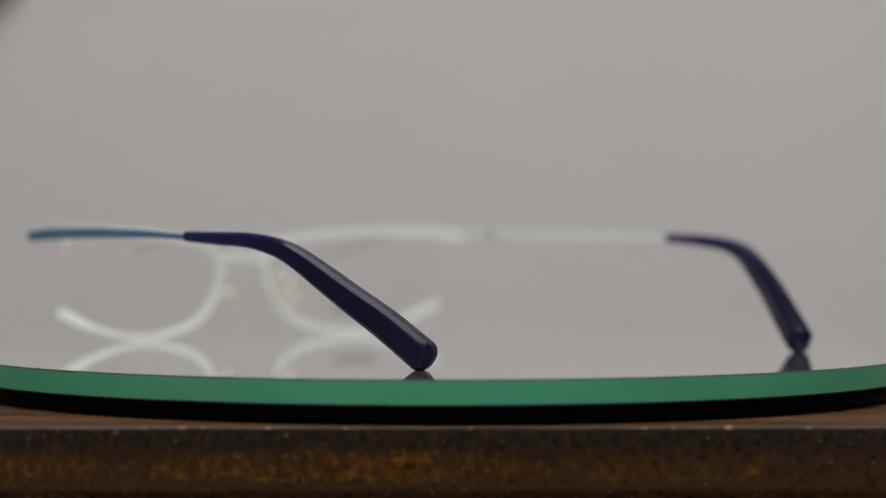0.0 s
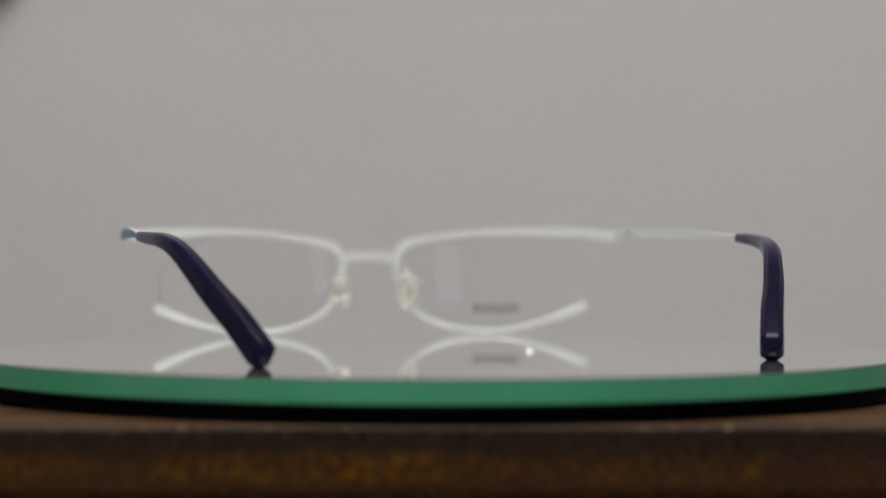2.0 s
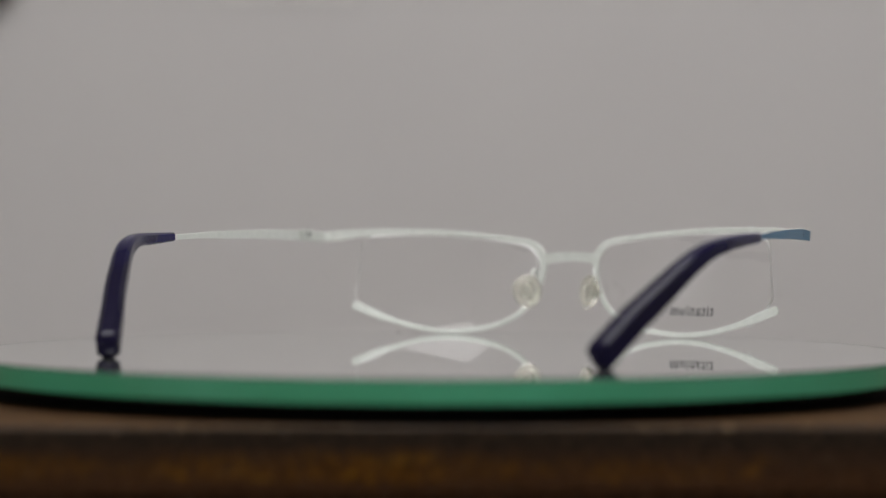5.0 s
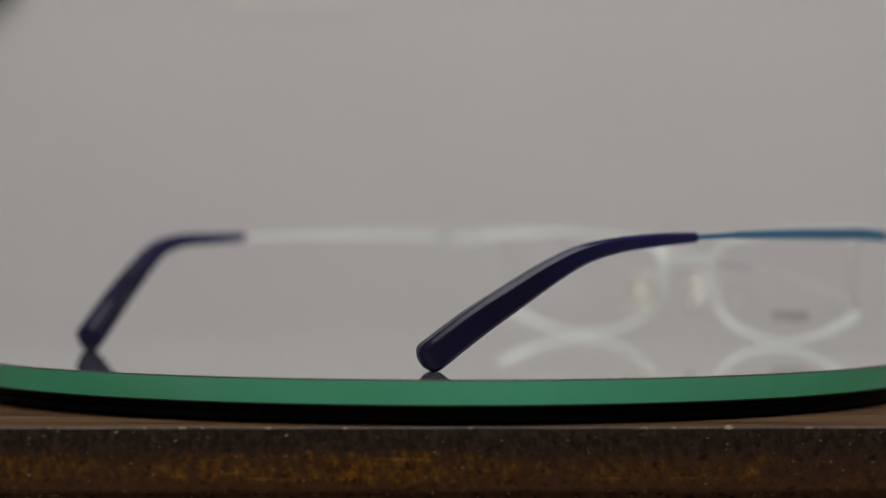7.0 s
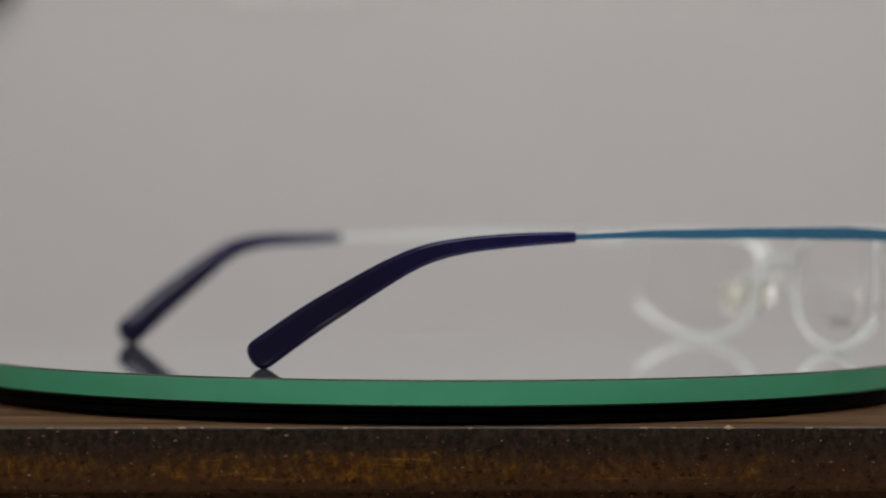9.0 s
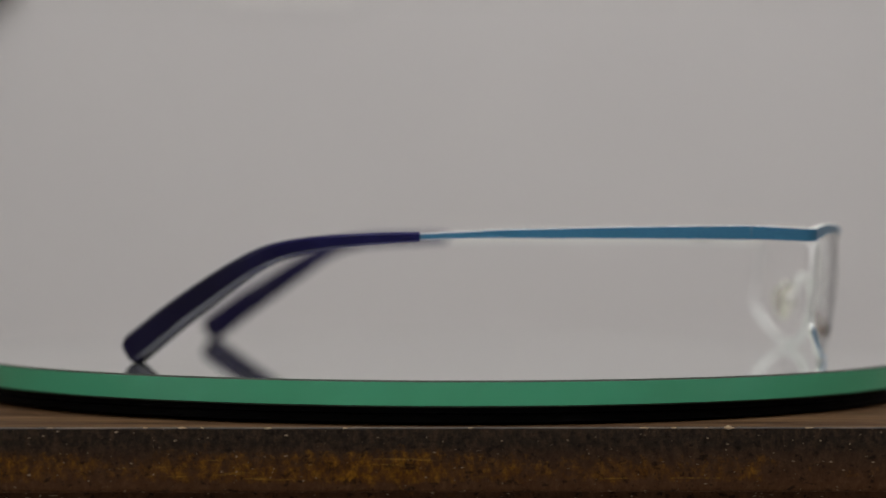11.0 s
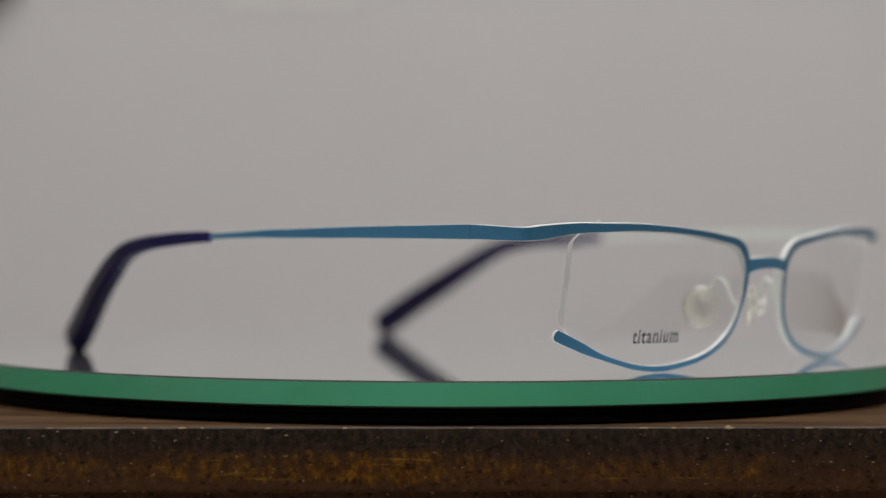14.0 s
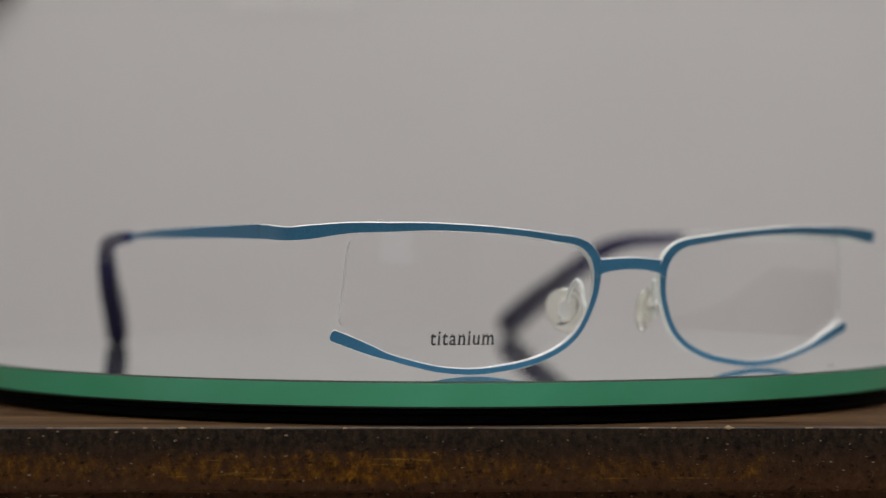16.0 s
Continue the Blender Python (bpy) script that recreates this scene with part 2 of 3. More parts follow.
def wall_with_window():
    x0, x1, z0, z1 = WIN
    bm = bmesh.new()
    box(bm, -1.9, x0, -2.9, -2.7, FLOOR_Z, TOP_Z)
    box(bm, x1, 1.9, -2.9, -2.7, FLOOR_Z, TOP_Z)
    box(bm, x0, x1, -2.9, -2.7, FLOOR_Z, z0)
    box(bm, x0, x1, -2.9, -2.7, z1, TOP_Z)
    tagged(part("wall_south", bm, WALL, smooth=False), "smooth grey-white painted wall with a narrow window", kind="structure")


def narrow_window():
    x0, x1, z0, z1 = WIN
    thing = empty("window_1", pose((x0 + x1) / 2, -2.78, z0))
    w, h = (x1 - x0) / 2, z1 - z0
    bm = bmesh.new()
    for s in (-1, 1):
        box(bm, s * (w - 0.015) - 0.014, s * (w - 0.015) + 0.014, -0.02, 0.02, 0.001, h - 0.001, 0.003)
    for z in (0.016, h * 0.5, h - 0.016):
        box(bm, -w + 0.03, w - 0.03, -0.018, 0.018, z - 0.014, z + 0.014, 0.003)
    part("window_frame", bm, WHITE_PLASTIC, thing, "slim white frame")
    for a, b in ((0.031, h * 0.5 - 0.015), (h * 0.5 + 0.015, h - 0.031)):
        bm = bmesh.new()
        box(bm, -w + 0.03, w - 0.03, -0.003, 0.003, a, b)
        part("pane", bm, FROSTED, thing, "frosted pane with daylight behind")
    tagged(thing, "narrow white-framed window with frosted panes", "window", kind="structure")


wall_with_window()
narrow_window()
slab("wall_east", 1.7, 1.9, -2.7, 1.0, FLOOR_Z, TOP_Z, WALL, "smooth grey-white painted wall")
slab("wall_west", -1.9, -1.7, -2.7, 1.0, FLOOR_Z, TOP_Z, WALL, "smooth grey-white painted wall")


def ceiling_panel(x, y, z):
    lamp = empty("ceiling_light", pose(x, y, TOP_Z))
    drop = z - TOP_Z
    bm = bmesh.new()
    for sx in (-1, 1):
        box(bm, sx * 0.59 - 0.02, sx * 0.59 + 0.02, -0.45, 0.45, drop - 0.02, drop + 0.04, 0.004)
        box(bm, -0.57, 0.57, sx * 0.43 - 0.02, sx * 0.43 + 0.02, drop - 0.02, drop + 0.04, 0.004)
    part("frame", bm, WHITE_PLASTIC, lamp)
    bm = bmesh.new()
    box(bm, -0.57, 0.57, -0.41, 0.41, drop - 0.005, drop + 0.005)
    part("diffuser", bm, DIFFUSER, lamp, "glowing white diffuser")
    for sx in (-0.5, 0.5):
        bm = bmesh.new()
        tube(bm, [(sx, 0, 0), (sx, 0, drop + 0.005)], 0.004)
        part("rod", bm, STEEL, lamp)
    tagged(lamp, "lit white rectangular ceiling light hung on rods", "ceiling light", "ceiling lights")


ceiling_panel(*PANEL)
ceiling_panel(-1.08, -2.2, 1.50)


def bulb_lamp(x, y, z, r, mat, label):
    """A bare bulb hung from the ceiling by its flex."""
    lamp = empty("pendant_bulb", pose(x, y, z))
    bm = bmesh.new()
    bmesh.ops.create_uvsphere(bm, u_segments=24, v_segments=12, radius=r)
    part("bulb", bm, mat, lamp, "lit frosted bulb")
    bm = bmesh.new()
    lathe(bm, [(0, r * 0.85), (r * 0.5, r * 0.85), (r * 0.55, r * 1.9), (r * 0.25, r * 2.3), (0, r * 2.3)], 20)
    part("socket", bm, WHITE_PLASTIC, lamp)
    bm = bmesh.new()
    tube(bm, [(0, 0, r * 2.2), (0, 0, TOP_Z - z)], 0.003)
    part("flex", bm, WHITE_PLASTIC, lamp)
    return tagged(lamp, label, "pendant lamp", "bulbs behind the camera")


bulb_lamp(0.13, -2.02, 1.04, 0.030, WARM_WHITE_BULB, "lit warm white bare bulb on a short flex")
bulb_lamp(-1.499, -1.147, 0.381, 0.034, COOL_BULB, "lit cool white bare bulb on a long flex")


def wall_bracket():
    """A dark bracket high on the wall, of which the lower end comes into view."""
    thing = empty("wall_bracket", pose(-0.3215, 0.998, 0.2085))
    bm = bmesh.new()
    box(bm, -0.03, 0.022, -0.012, 0.0, -0.012, 0.09, 0.004)
    part("plate", bm, DARK_METAL, thing)
    bm = bmesh.new()
    tube(bm, [(0, -0.012, 0.0), (0, -0.05, 0.0), (0, -0.065, 0.012), (0, -0.065, 0.05)], 0.009, 12)
    part("arm", bm, DARK_METAL, thing)
    tagged(thing, "dark grey metal bracket fixed to the wall", "bracket")


wall_bracket()


def pale_patch_sheet():
    """A slightly curled sheet added for the bright patch on the wall; only its lower edge comes into view."""
    bm = bmesh.new()
    cols = []
    for k in range(13):
        u = k / 12 - 0.5
        lift = 0.0012 + 0.004 * u * u
        cols.append([bm.verts.new((u * 0.09, -lift - d, z)) for d, z in ((0, 0), (0, 0.12), (0.0003, 0.12), (0.0003, 0))])
    for p, q in zip(cols, cols[1:]):
        for k in range(4):
            bm.faces.new((p[k], p[(k + 1) % 4], q[(k + 1) % 4], q[k]))
    bm.faces.new(cols[0])
    bm.faces.new(cols[-1])
    ob = part("pale_patch_sheet", bm, WHITE_PLASTIC)
    ob.matrix_world = pose(-0.105, 1.0, 0.199)
    tagged(ob, "thin white sheet added as the light patch on the wall", "paper")


pale_patch_sheet()

# ---------------------------------------------------------------- the table
BOARD_Z = -0.0088
BOARD_FRONT = -0.1160


def table():
    thing = empty("table", pose(0, BOARD_FRONT, BOARD_Z, 0, 0, 1.3))
    bm = bmesh.new()
    box(bm, -0.45, 0.45, 0.0, 0.245, -0.0125, 0.0)
    # rounded arrises, the lower one wider
    for z, w in ((0.0, 0.0003), (-0.0125, 0.0010)):
        edges = [e for e in bm.edges if all(abs(v.co.z - z) < 1e-6 for v in e.verts)]
        bmesh.ops.bevel(bm, geom=edges, offset=w, segments=3, profile=0.5, affect="EDGES")
    for f in bm.faces:
        c = f.calc_center_median()
        if c.z > -0.00029 and c.y < 0.00029 and c.z < -1e-5:
            f.material_index = 1
        elif c.z > -1e-5:
            f.material_index = 2
    part("tabletop", bm, [WOOD, ARRIS_WOOD, TOP_WOOD], thing, "dark stained board with amber wear on its edge")
    bm = bmesh.new()
    box(bm, -0.42, 0.42, 0.012, 0.03, -0.08, -0.0125, 0.001)
    part("apron", bm, WOOD, thing)
    bm = bmesh.new()
    box(bm, -0.42, 0.42, 0.22, 0.238, -0.08, -0.0125, 0.001)
    part("apron", bm, WOOD, thing)
    for x in (-0.40, 0.40):
        for y in (0.05, 0.20):
            bm = bmesh.new()
            box(bm, x - 0.02, x + 0.02, y - 0.02, y + 0.02, FLOOR_Z - BOARD_Z, -0.0125, 0.002)
            part("leg", bm, WOOD, thing)
    # splinters and bare chips along the front arris
    rng = random.Random(4)
    spots = [(0.0555, 0.00055)] + [(rng.uniform(-0.085, 0.085), rng.uniform(0.00008, 0.00018)) for _ in range(12)]
    for x, r in spots:
        bm = bmesh.new()
        bmesh.ops.create_icosphere(bm, subdivisions=1, radius=r)
        for v in bm.verts:
            v.co = Vector((v.co.x * (1.6 if r > 0.0005 else 6.0), v.co.y * 0.6, v.co.z * rng.uniform(0.4, 0.8)))
            v.co += Vector((x, -0.00005, -rng.uniform(0.0, 0.00025)))
        part("chip", bm, PALE_CHIP, thing)
    tagged(thing, "dark stained wooden table with a worn amber edge", "table")


table()

# ---------------------------------------------------------------- the turntable
PLATE_R = 0.114


def build_turntable():
    thing = empty("turntable", pose(0, 0, BOARD_Z))
    bm = bmesh.new()
    lathe(bm, [(0, 0), (0.0900, 0), (0.0904, 0.0004), (0.0904, 0.0010), (0.0896, 0.0013), (0, 0.0013)], 128)
    part("base", bm, BLACK, thing, "black plastic foot under the platter")
    bm = bmesh.new()
    e = 0.00035
    lathe(bm, [(0, -0.0052), (PLATE_R - e, -0.0052), (PLATE_R, -0.0052 + e), (PLATE_R, -e), (PLATE_R - e, 0.0), (PLATE_R - 0.0007, 0.0), (0, 0.0)], 256, [1, 2, 0, 2, 2, 1])
    plate = part("glass_plate", bm, [GREEN, MIRROR, ARRIS], thing, "round mirror glass plate with a green edge")
    plate.location = (0, 0, -BOARD_Z)
    bm = bmesh.new()
    lathe(bm, [(0, -0.00765), (0.112, -0.00835), (0.1128, -0.0081), (0.1128, -0.0068), (0.1122, -0.0066), (0.1122, -0.0064), (0.1130, -0.0062), (0.1130, -0.0054), (0.1124, -0.00525), (0, -0.00525)], 192)
    part("platter", bm, BLACK, plate, "black plastic platter with a fine groove")
    # dried drop and dust specks on the glass
    rng = random.Random(9)
    for x, y, r in [(rng.uniform(-0.09, 0.09), rng.uniform(-0.06, 0.06), rng.uniform(0.00005, 0.00011)) for _ in range(14)]:
        bm = bmesh.new()
        bmesh.ops.create_icosphere(bm, subdivisions=1, radius=r)
        for v in bm.verts:
            v.co = Vector((v.co.x * 1.4 + x, v.co.y + y, max(v.co.z, -r * 0.3) * 0.5 + r * 0.15))
        part("dust_speck", bm, WHITE_PLASTIC, plate)
    bm = bmesh.new()
    lathe(bm, [(0, 0.00012), (0.0006, 0.00011), (0.0009, 0.00006), (0.001, 0.00001), (0, 0.00001)], 20)
    drop = part("water_drop", bm, SILICONE, plate, "small clear dried drop")
    drop.location = (0.0487, -0.0921, 0)
    tagged(thing, "round mirror glass turntable with green edge on black base", "turntable")
    return plate


PLATE = build_turntable()


# ---------------------------------------------------------------- the eyeglasses
# The wearer's right is -x, the front faces -y; built about the turntable's axis.
SHIFT = Vector((-3.13, -26.78, 0.05))


def face_y(x, z):
    """The wrapped, tilted surface in which the front lies, in millimetres."""
    return -68.3 + 0.00248 * x * x + 0.115 * (28 - z)


def face_n(x):
    return Vector((0.00496 * x, -1, -0.115)).normalized()


def place(v):
    """Millimetres to the scene; the wearer's left rim sits a little lower and nearer to the nose."""
    v = Vector(v)
    slip = max(0.0, 1 - (v.x - 8) / 37) if v.x > 8 else max(0.0, 1 - (8 - v.x) / 20)
    v.x -= 0.55 * slip
    v.z -= 0.35 * v.z / 29 * min(max((v.x - 2) / 10, 0.0), 1.0) * min(max((-v.y - 20) / 25, 0.0), 1.0)
    return (v + SHIFT) * MM


# (distance from the middle, height, width) along the half rim, from the outer end over the top and nose to the lower tip
RIM = [(67.6, 28.5, 2.9), (60, 29.35, 2.25), (52, 29.55, 1.9), (44, 29.65, 1.65), (35, 29.3, 1.45), (26, 28.55, 1.45), (18.2, 27.55, 1.6),
       (13.0, 26.7, 1.8), (10.1, 25.05, 2.15), (8.4, 22.4, 2.2), (8.1, 19.2, 1.75), (8.5, 15.8, 1.55), (10.0, 11.6, 1.45), (12.3, 7.85, 1.4), (15.9, 4.9, 1.4),
       (21.2, 2.65, 1.4), (27.5, 1.35, 1.4), (34, 0.72, 1.4), (41, 1.25, 1.35), (47.0, 2.65, 1.35), (50.6, 3.7, 1.4), (53.2, 4.6, 1.75), (56.2, 5.8, 2.25), (62.0, 8.15, 2.45)]
DEPTH = 1.4


def bent(v):
    """The lower nose side of the wearer's left rim is bent back a little."""
    if v.x > 2 and v.y < -57:
        low = min(max((18 - v.z) / 8, 0.0), 1.0) * min(max((32 - v.x) / 14, 0.0), 1.0) * min((-57 - v.y) / 4, 1.0)
        return v + Vector((0.4, 0.9, 0.0)) * low
    return v


def bar_ring(c, across, out, width, depth, soft=0.11):
    """A bar's cross-section: the outer face first (two points), then bevels, sides and back."""
    w, d = width / 2, depth / 2
    flat = [(-w + soft, d), (w - soft, d), (w, d - soft), (w, -d + soft), (w - soft, -d), (-w + soft, -d), (-w, -d + soft), (-w, d - soft)]
    return [place(bent(c + across * a + out * b)) for a, b in flat]


FACE_MATS = [0, 1, 1, 1, 1, 1, 1, 1]


def half_front(bm, side):
    stations = []
    for s, z, w in spline(RIM, 150):
        x = side * s
        stations.append((Vector((x, face_y(x, z), z)), face_n(x), w))
    lead = [(72.1, -42.68, 28.65, 3.05), (72.0, -47.0, 28.5, 2.95), (71.8, -52.4, 28.25, 2.8), (70.8, -55.9, 28.2, 2.75)]
    start = []
    for x, y, z, w in spline(lead + [(67.6, face_y(67.6, 28.5), 28.5, 2.9)], 24)[:-1]:
        turn = min(max((y + 57.0) / 6.0, 0.0), 1.0)
        n = face_n(side * 67.6).lerp(Vector((side, 0.0, 0.0)), turn).normalized()
        start.append((Vector((side * x, y, z)), n, w))
    stations = start + stations
    rings = []
    for i, (c, n, w) in enumerate(stations):
        t = (stations[min(i + 1, len(stations) - 1)][0] - stations[max(i - 1, 0)][0]).normalized()
        across = t.cross(n).normalized()
        depth = DEPTH if i > 24 else 1.3 + (DEPTH - 1.3) * i / 24
        depth -= 0.6 * min(max((i - 156) / 12, 0.0), 1.0)  # thinner towards the free lower end
        rings.append(bar_ring(c - n * (depth / 2 - 0.1), across, n, w, depth))
    # rounded lower tip
    c, n, w = stations[-1]
    t = (c - stations[-2][0]).normalized()
    across = t.cross(n).normalized()
    sweep(bm, rings, caps=(2, 1), mats=FACE_MATS)
    tip = [rings[-1]]
    for k in (0.35, 0.7, 0.95):
        tip.append(bar_ring(c - n * ((DEPTH - 0.6) / 2 - 0.1) + t * (k * 0.75), across, n, w * math.sqrt(1 - (k * 0.92) ** 2), DEPTH - 0.6))
    sweep(bm, tip, caps=(1, 1), mats=FACE_MATS)


def front_frame(glasses):
    bm = bmesh.new()
    for side in (-1, 1):
        half_front(bm, side)
    rings = []
    for s, z, w, fwd in spline([(-8.3, 21.4, 3.8, 0.0), (-6.4, 21.85, 2.95, 0.12), (-3.2, 22.2, 2.6, 0.2), (0, 22.3, 2.55, 0.25), (3.2, 22.2, 2.6, 0.2), (6.4, 21.85, 2.95, 0.12), (8.3, 21.4, 3.8, 0.0)], 30):
        n = face_n(s)
        rings.append(bar_ring(Vector((s, face_y(s, z) - fwd + 0.02, z)) - n * (DEPTH / 2 - 0.1), Vector((0, 0, -1)), n, w, DEPTH - 0.04))
    sweep(bm, rings, caps=(1, 1), mats=FACE_MATS)
    return part("front_frame", bm, [BLUE, PALE, GAP], glasses, "blue titanium front with white edges and back")


def lens_y(x, z):
    """The lens's front: a steeper sphere than the frame's wrap."""
    dx, dz = abs(x) - 35.0, z - 15.5
    bow = 0.0032 if x > 0 else 0.0012  # the wearer's right lens is flatter and leans a little more
    tip = 0.022 * dz if x < 0 else 0.0
    return face_y(x, z) + 0.15 + dx * dx * bow + dz * dz * 0.0057 - 1.1 + tip


def lens_outline(side):
    """Inside the rim, then straight down the open outer edge."""
    path = spline(RIM, 120)
    line = []
    for i, (s, z, w) in enumerate(path):
        a, b = path[max(i - 1, 0)], path[min(i + 1, len(path) - 1)]
        t = np.array([b[0] - a[0], b[1] - a[1]])
        t /= np.hypot(*t)
        q = np.array([s, z]) + np.array([-t[1], t[0]]) * (w / 2 - 0.25)
        line.append((q[0], q[1]))
    line = [q for q in line if q[0] < (57.4 if q[1] > 15 else 58.3)]
    corner = [(58.4, 27.9), (59.4, 26.9), (59.9, 25.3), (60.4, 20.0), (60.9, 14.0), (61.1, 11.4), (60.7, 10.2), (59.4, 8.4)]
    return [(side * a, b) for a, b in line + corner[::-1]]


def lens(glasses, side):
    outline = lens_outline(side)
    n = len(outline)
    mid = (side * 35.0, 15.5)
    bm = bmesh.new()
    skins = []
    for off in (0.0, 1.5):
        rings = []
        for k in (1.0, 0.9, 0.8, 0.6, 0.4, 0.2):
            ring = []
            for a, b in outline:
                # the ground edge slopes in towards the back
                a, b = a - math.copysign(0.13 * off, a - mid[0]) * min(1.0, abs(a - mid[0]) / 8), b - math.copysign(0.28 * off, b - mid[1]) * min(1.0, abs(b - mid[1]) / 5)
                x, z = mid[0] + (a - mid[0]) * k, mid[1] + (b - mid[1]) * k
                ring.append(bm.verts.new(place((x, lens_y(x, z) + off, z))))
            rings.append(ring)
        skins.append(rings)
        for r0, r1 in zip(rings, rings[1:]):
            for k in range(n):
                bm.faces.new((r0[k], r0[(k + 1) % n], r1[(k + 1) % n], r1[k]))
        c = bm.verts.new(place((mid[0], lens_y(*mid) + off, mid[1])))
        for k in range(n):
            bm.faces.new((rings[-1][k], rings[-1][(k + 1) % n], c))
    for k in range(n):
        f = bm.faces.new((skins[0][0][k], skins[0][0][(k + 1) % n], skins[1][0][(k + 1) % n], skins[1][0][k]))
        f.material_index = 1
    ob = part("lens", bm, [LENS, LENS_EDGE], glasses, "clear plastic demonstration lens")
    ob.visible_shadow = False
    return ob


def lettering(parent):
    """The word printed low on the wearer's right lens."""
    cu = bpy.data.curves.new("lettering", "FONT")
    cu.body, cu.size, cu.offset, cu.space_character, cu.resolution_u = "titanium", 1.0, 0.012, 1.14, 6
    tmp = new("lettering_curve", cu)
    me = tmp.to_mesh()
    bm = bmesh.new()
    bm.from_mesh(me)
    tmp.to_mesh_clear()
    bpy.data.objects.remove(tmp)
    xs = [v.co.x for v in bm.verts]
    ys = [v.co.y for v in bm.verts]
    x0, x1, y1 = min(xs), max(xs), max(ys)
    # slab serifs at the feet of the straight stems
    feet = sorted(v.co.x for v in bm.verts if abs(v.co.y + 0.012) < 0.004)
    stems = []
    for x in feet:
        if stems and x - stems[-1][1] < 0.13:
            stems[-1][1] = x
        else:
            stems.append([x, x])
    for a, b in stems:
        if 0.05 < b - a < 0.2:
            bm.faces.new([bm.verts.new((x, y, 0.004)) for x, y in ((a - 0.05, -0.012), (b + 0.05, -0.012), (b + 0.05, 0.035), (a - 0.05, 0.035))])
            bm.faces.new([bm.verts.new((x, y, 0.004)) for x, y in ((a - 0.055, 0.48), (a + 0.02, 0.48), (a + 0.02, 0.525), (a - 0.055, 0.505))])
    bmesh.ops.subdivide_edges(bm, edges=[e for e in bm.edges if e.calc_length() > 0.3], cuts=2)
    for v in bm.verts:
        x = -43.6 + (v.co.x - x0) / (x1 - x0) * 13.0
        z = 6.2 + v.co.y / y1 * 2.75
        v.co = place((x, lens_y(x, z) - 0.04, z))
    ob = part("lettering", bm, INK, parent, "dark printed word", smooth=False)
    return ob


def chamfered(c, across, out, w, h):
    """The tip's section: flat faces with broad chamfers, every corner eased."""
    a, b = h / 2, w / 2
    ca, cb = min(0.17 * h, 1.1), 0.24 * w
    corners = [(a, b - cb), (a - ca, b), (-a + ca, b), (-a, b - cb), (-a, -b + cb), (-a + ca, -b), (a - ca, -b), (a, -b + cb)]
    ring = []
    for k, q in enumerate(corners):
        q, p, r = Vector(q), Vector(corners[k - 1]), Vector(corners[(k + 1) % 8])
        e = 0.10 * min((p - q).length, (r - q).length)
        i, o = (p - q).normalized() * e, (r - q).normalized() * e
        for v in (q + i * 3.0, q + i, q + (i + o) * 0.28, q + o, q + o * 3.0):
            ring.append(c + across * v.x + out * v.y)
    return ring


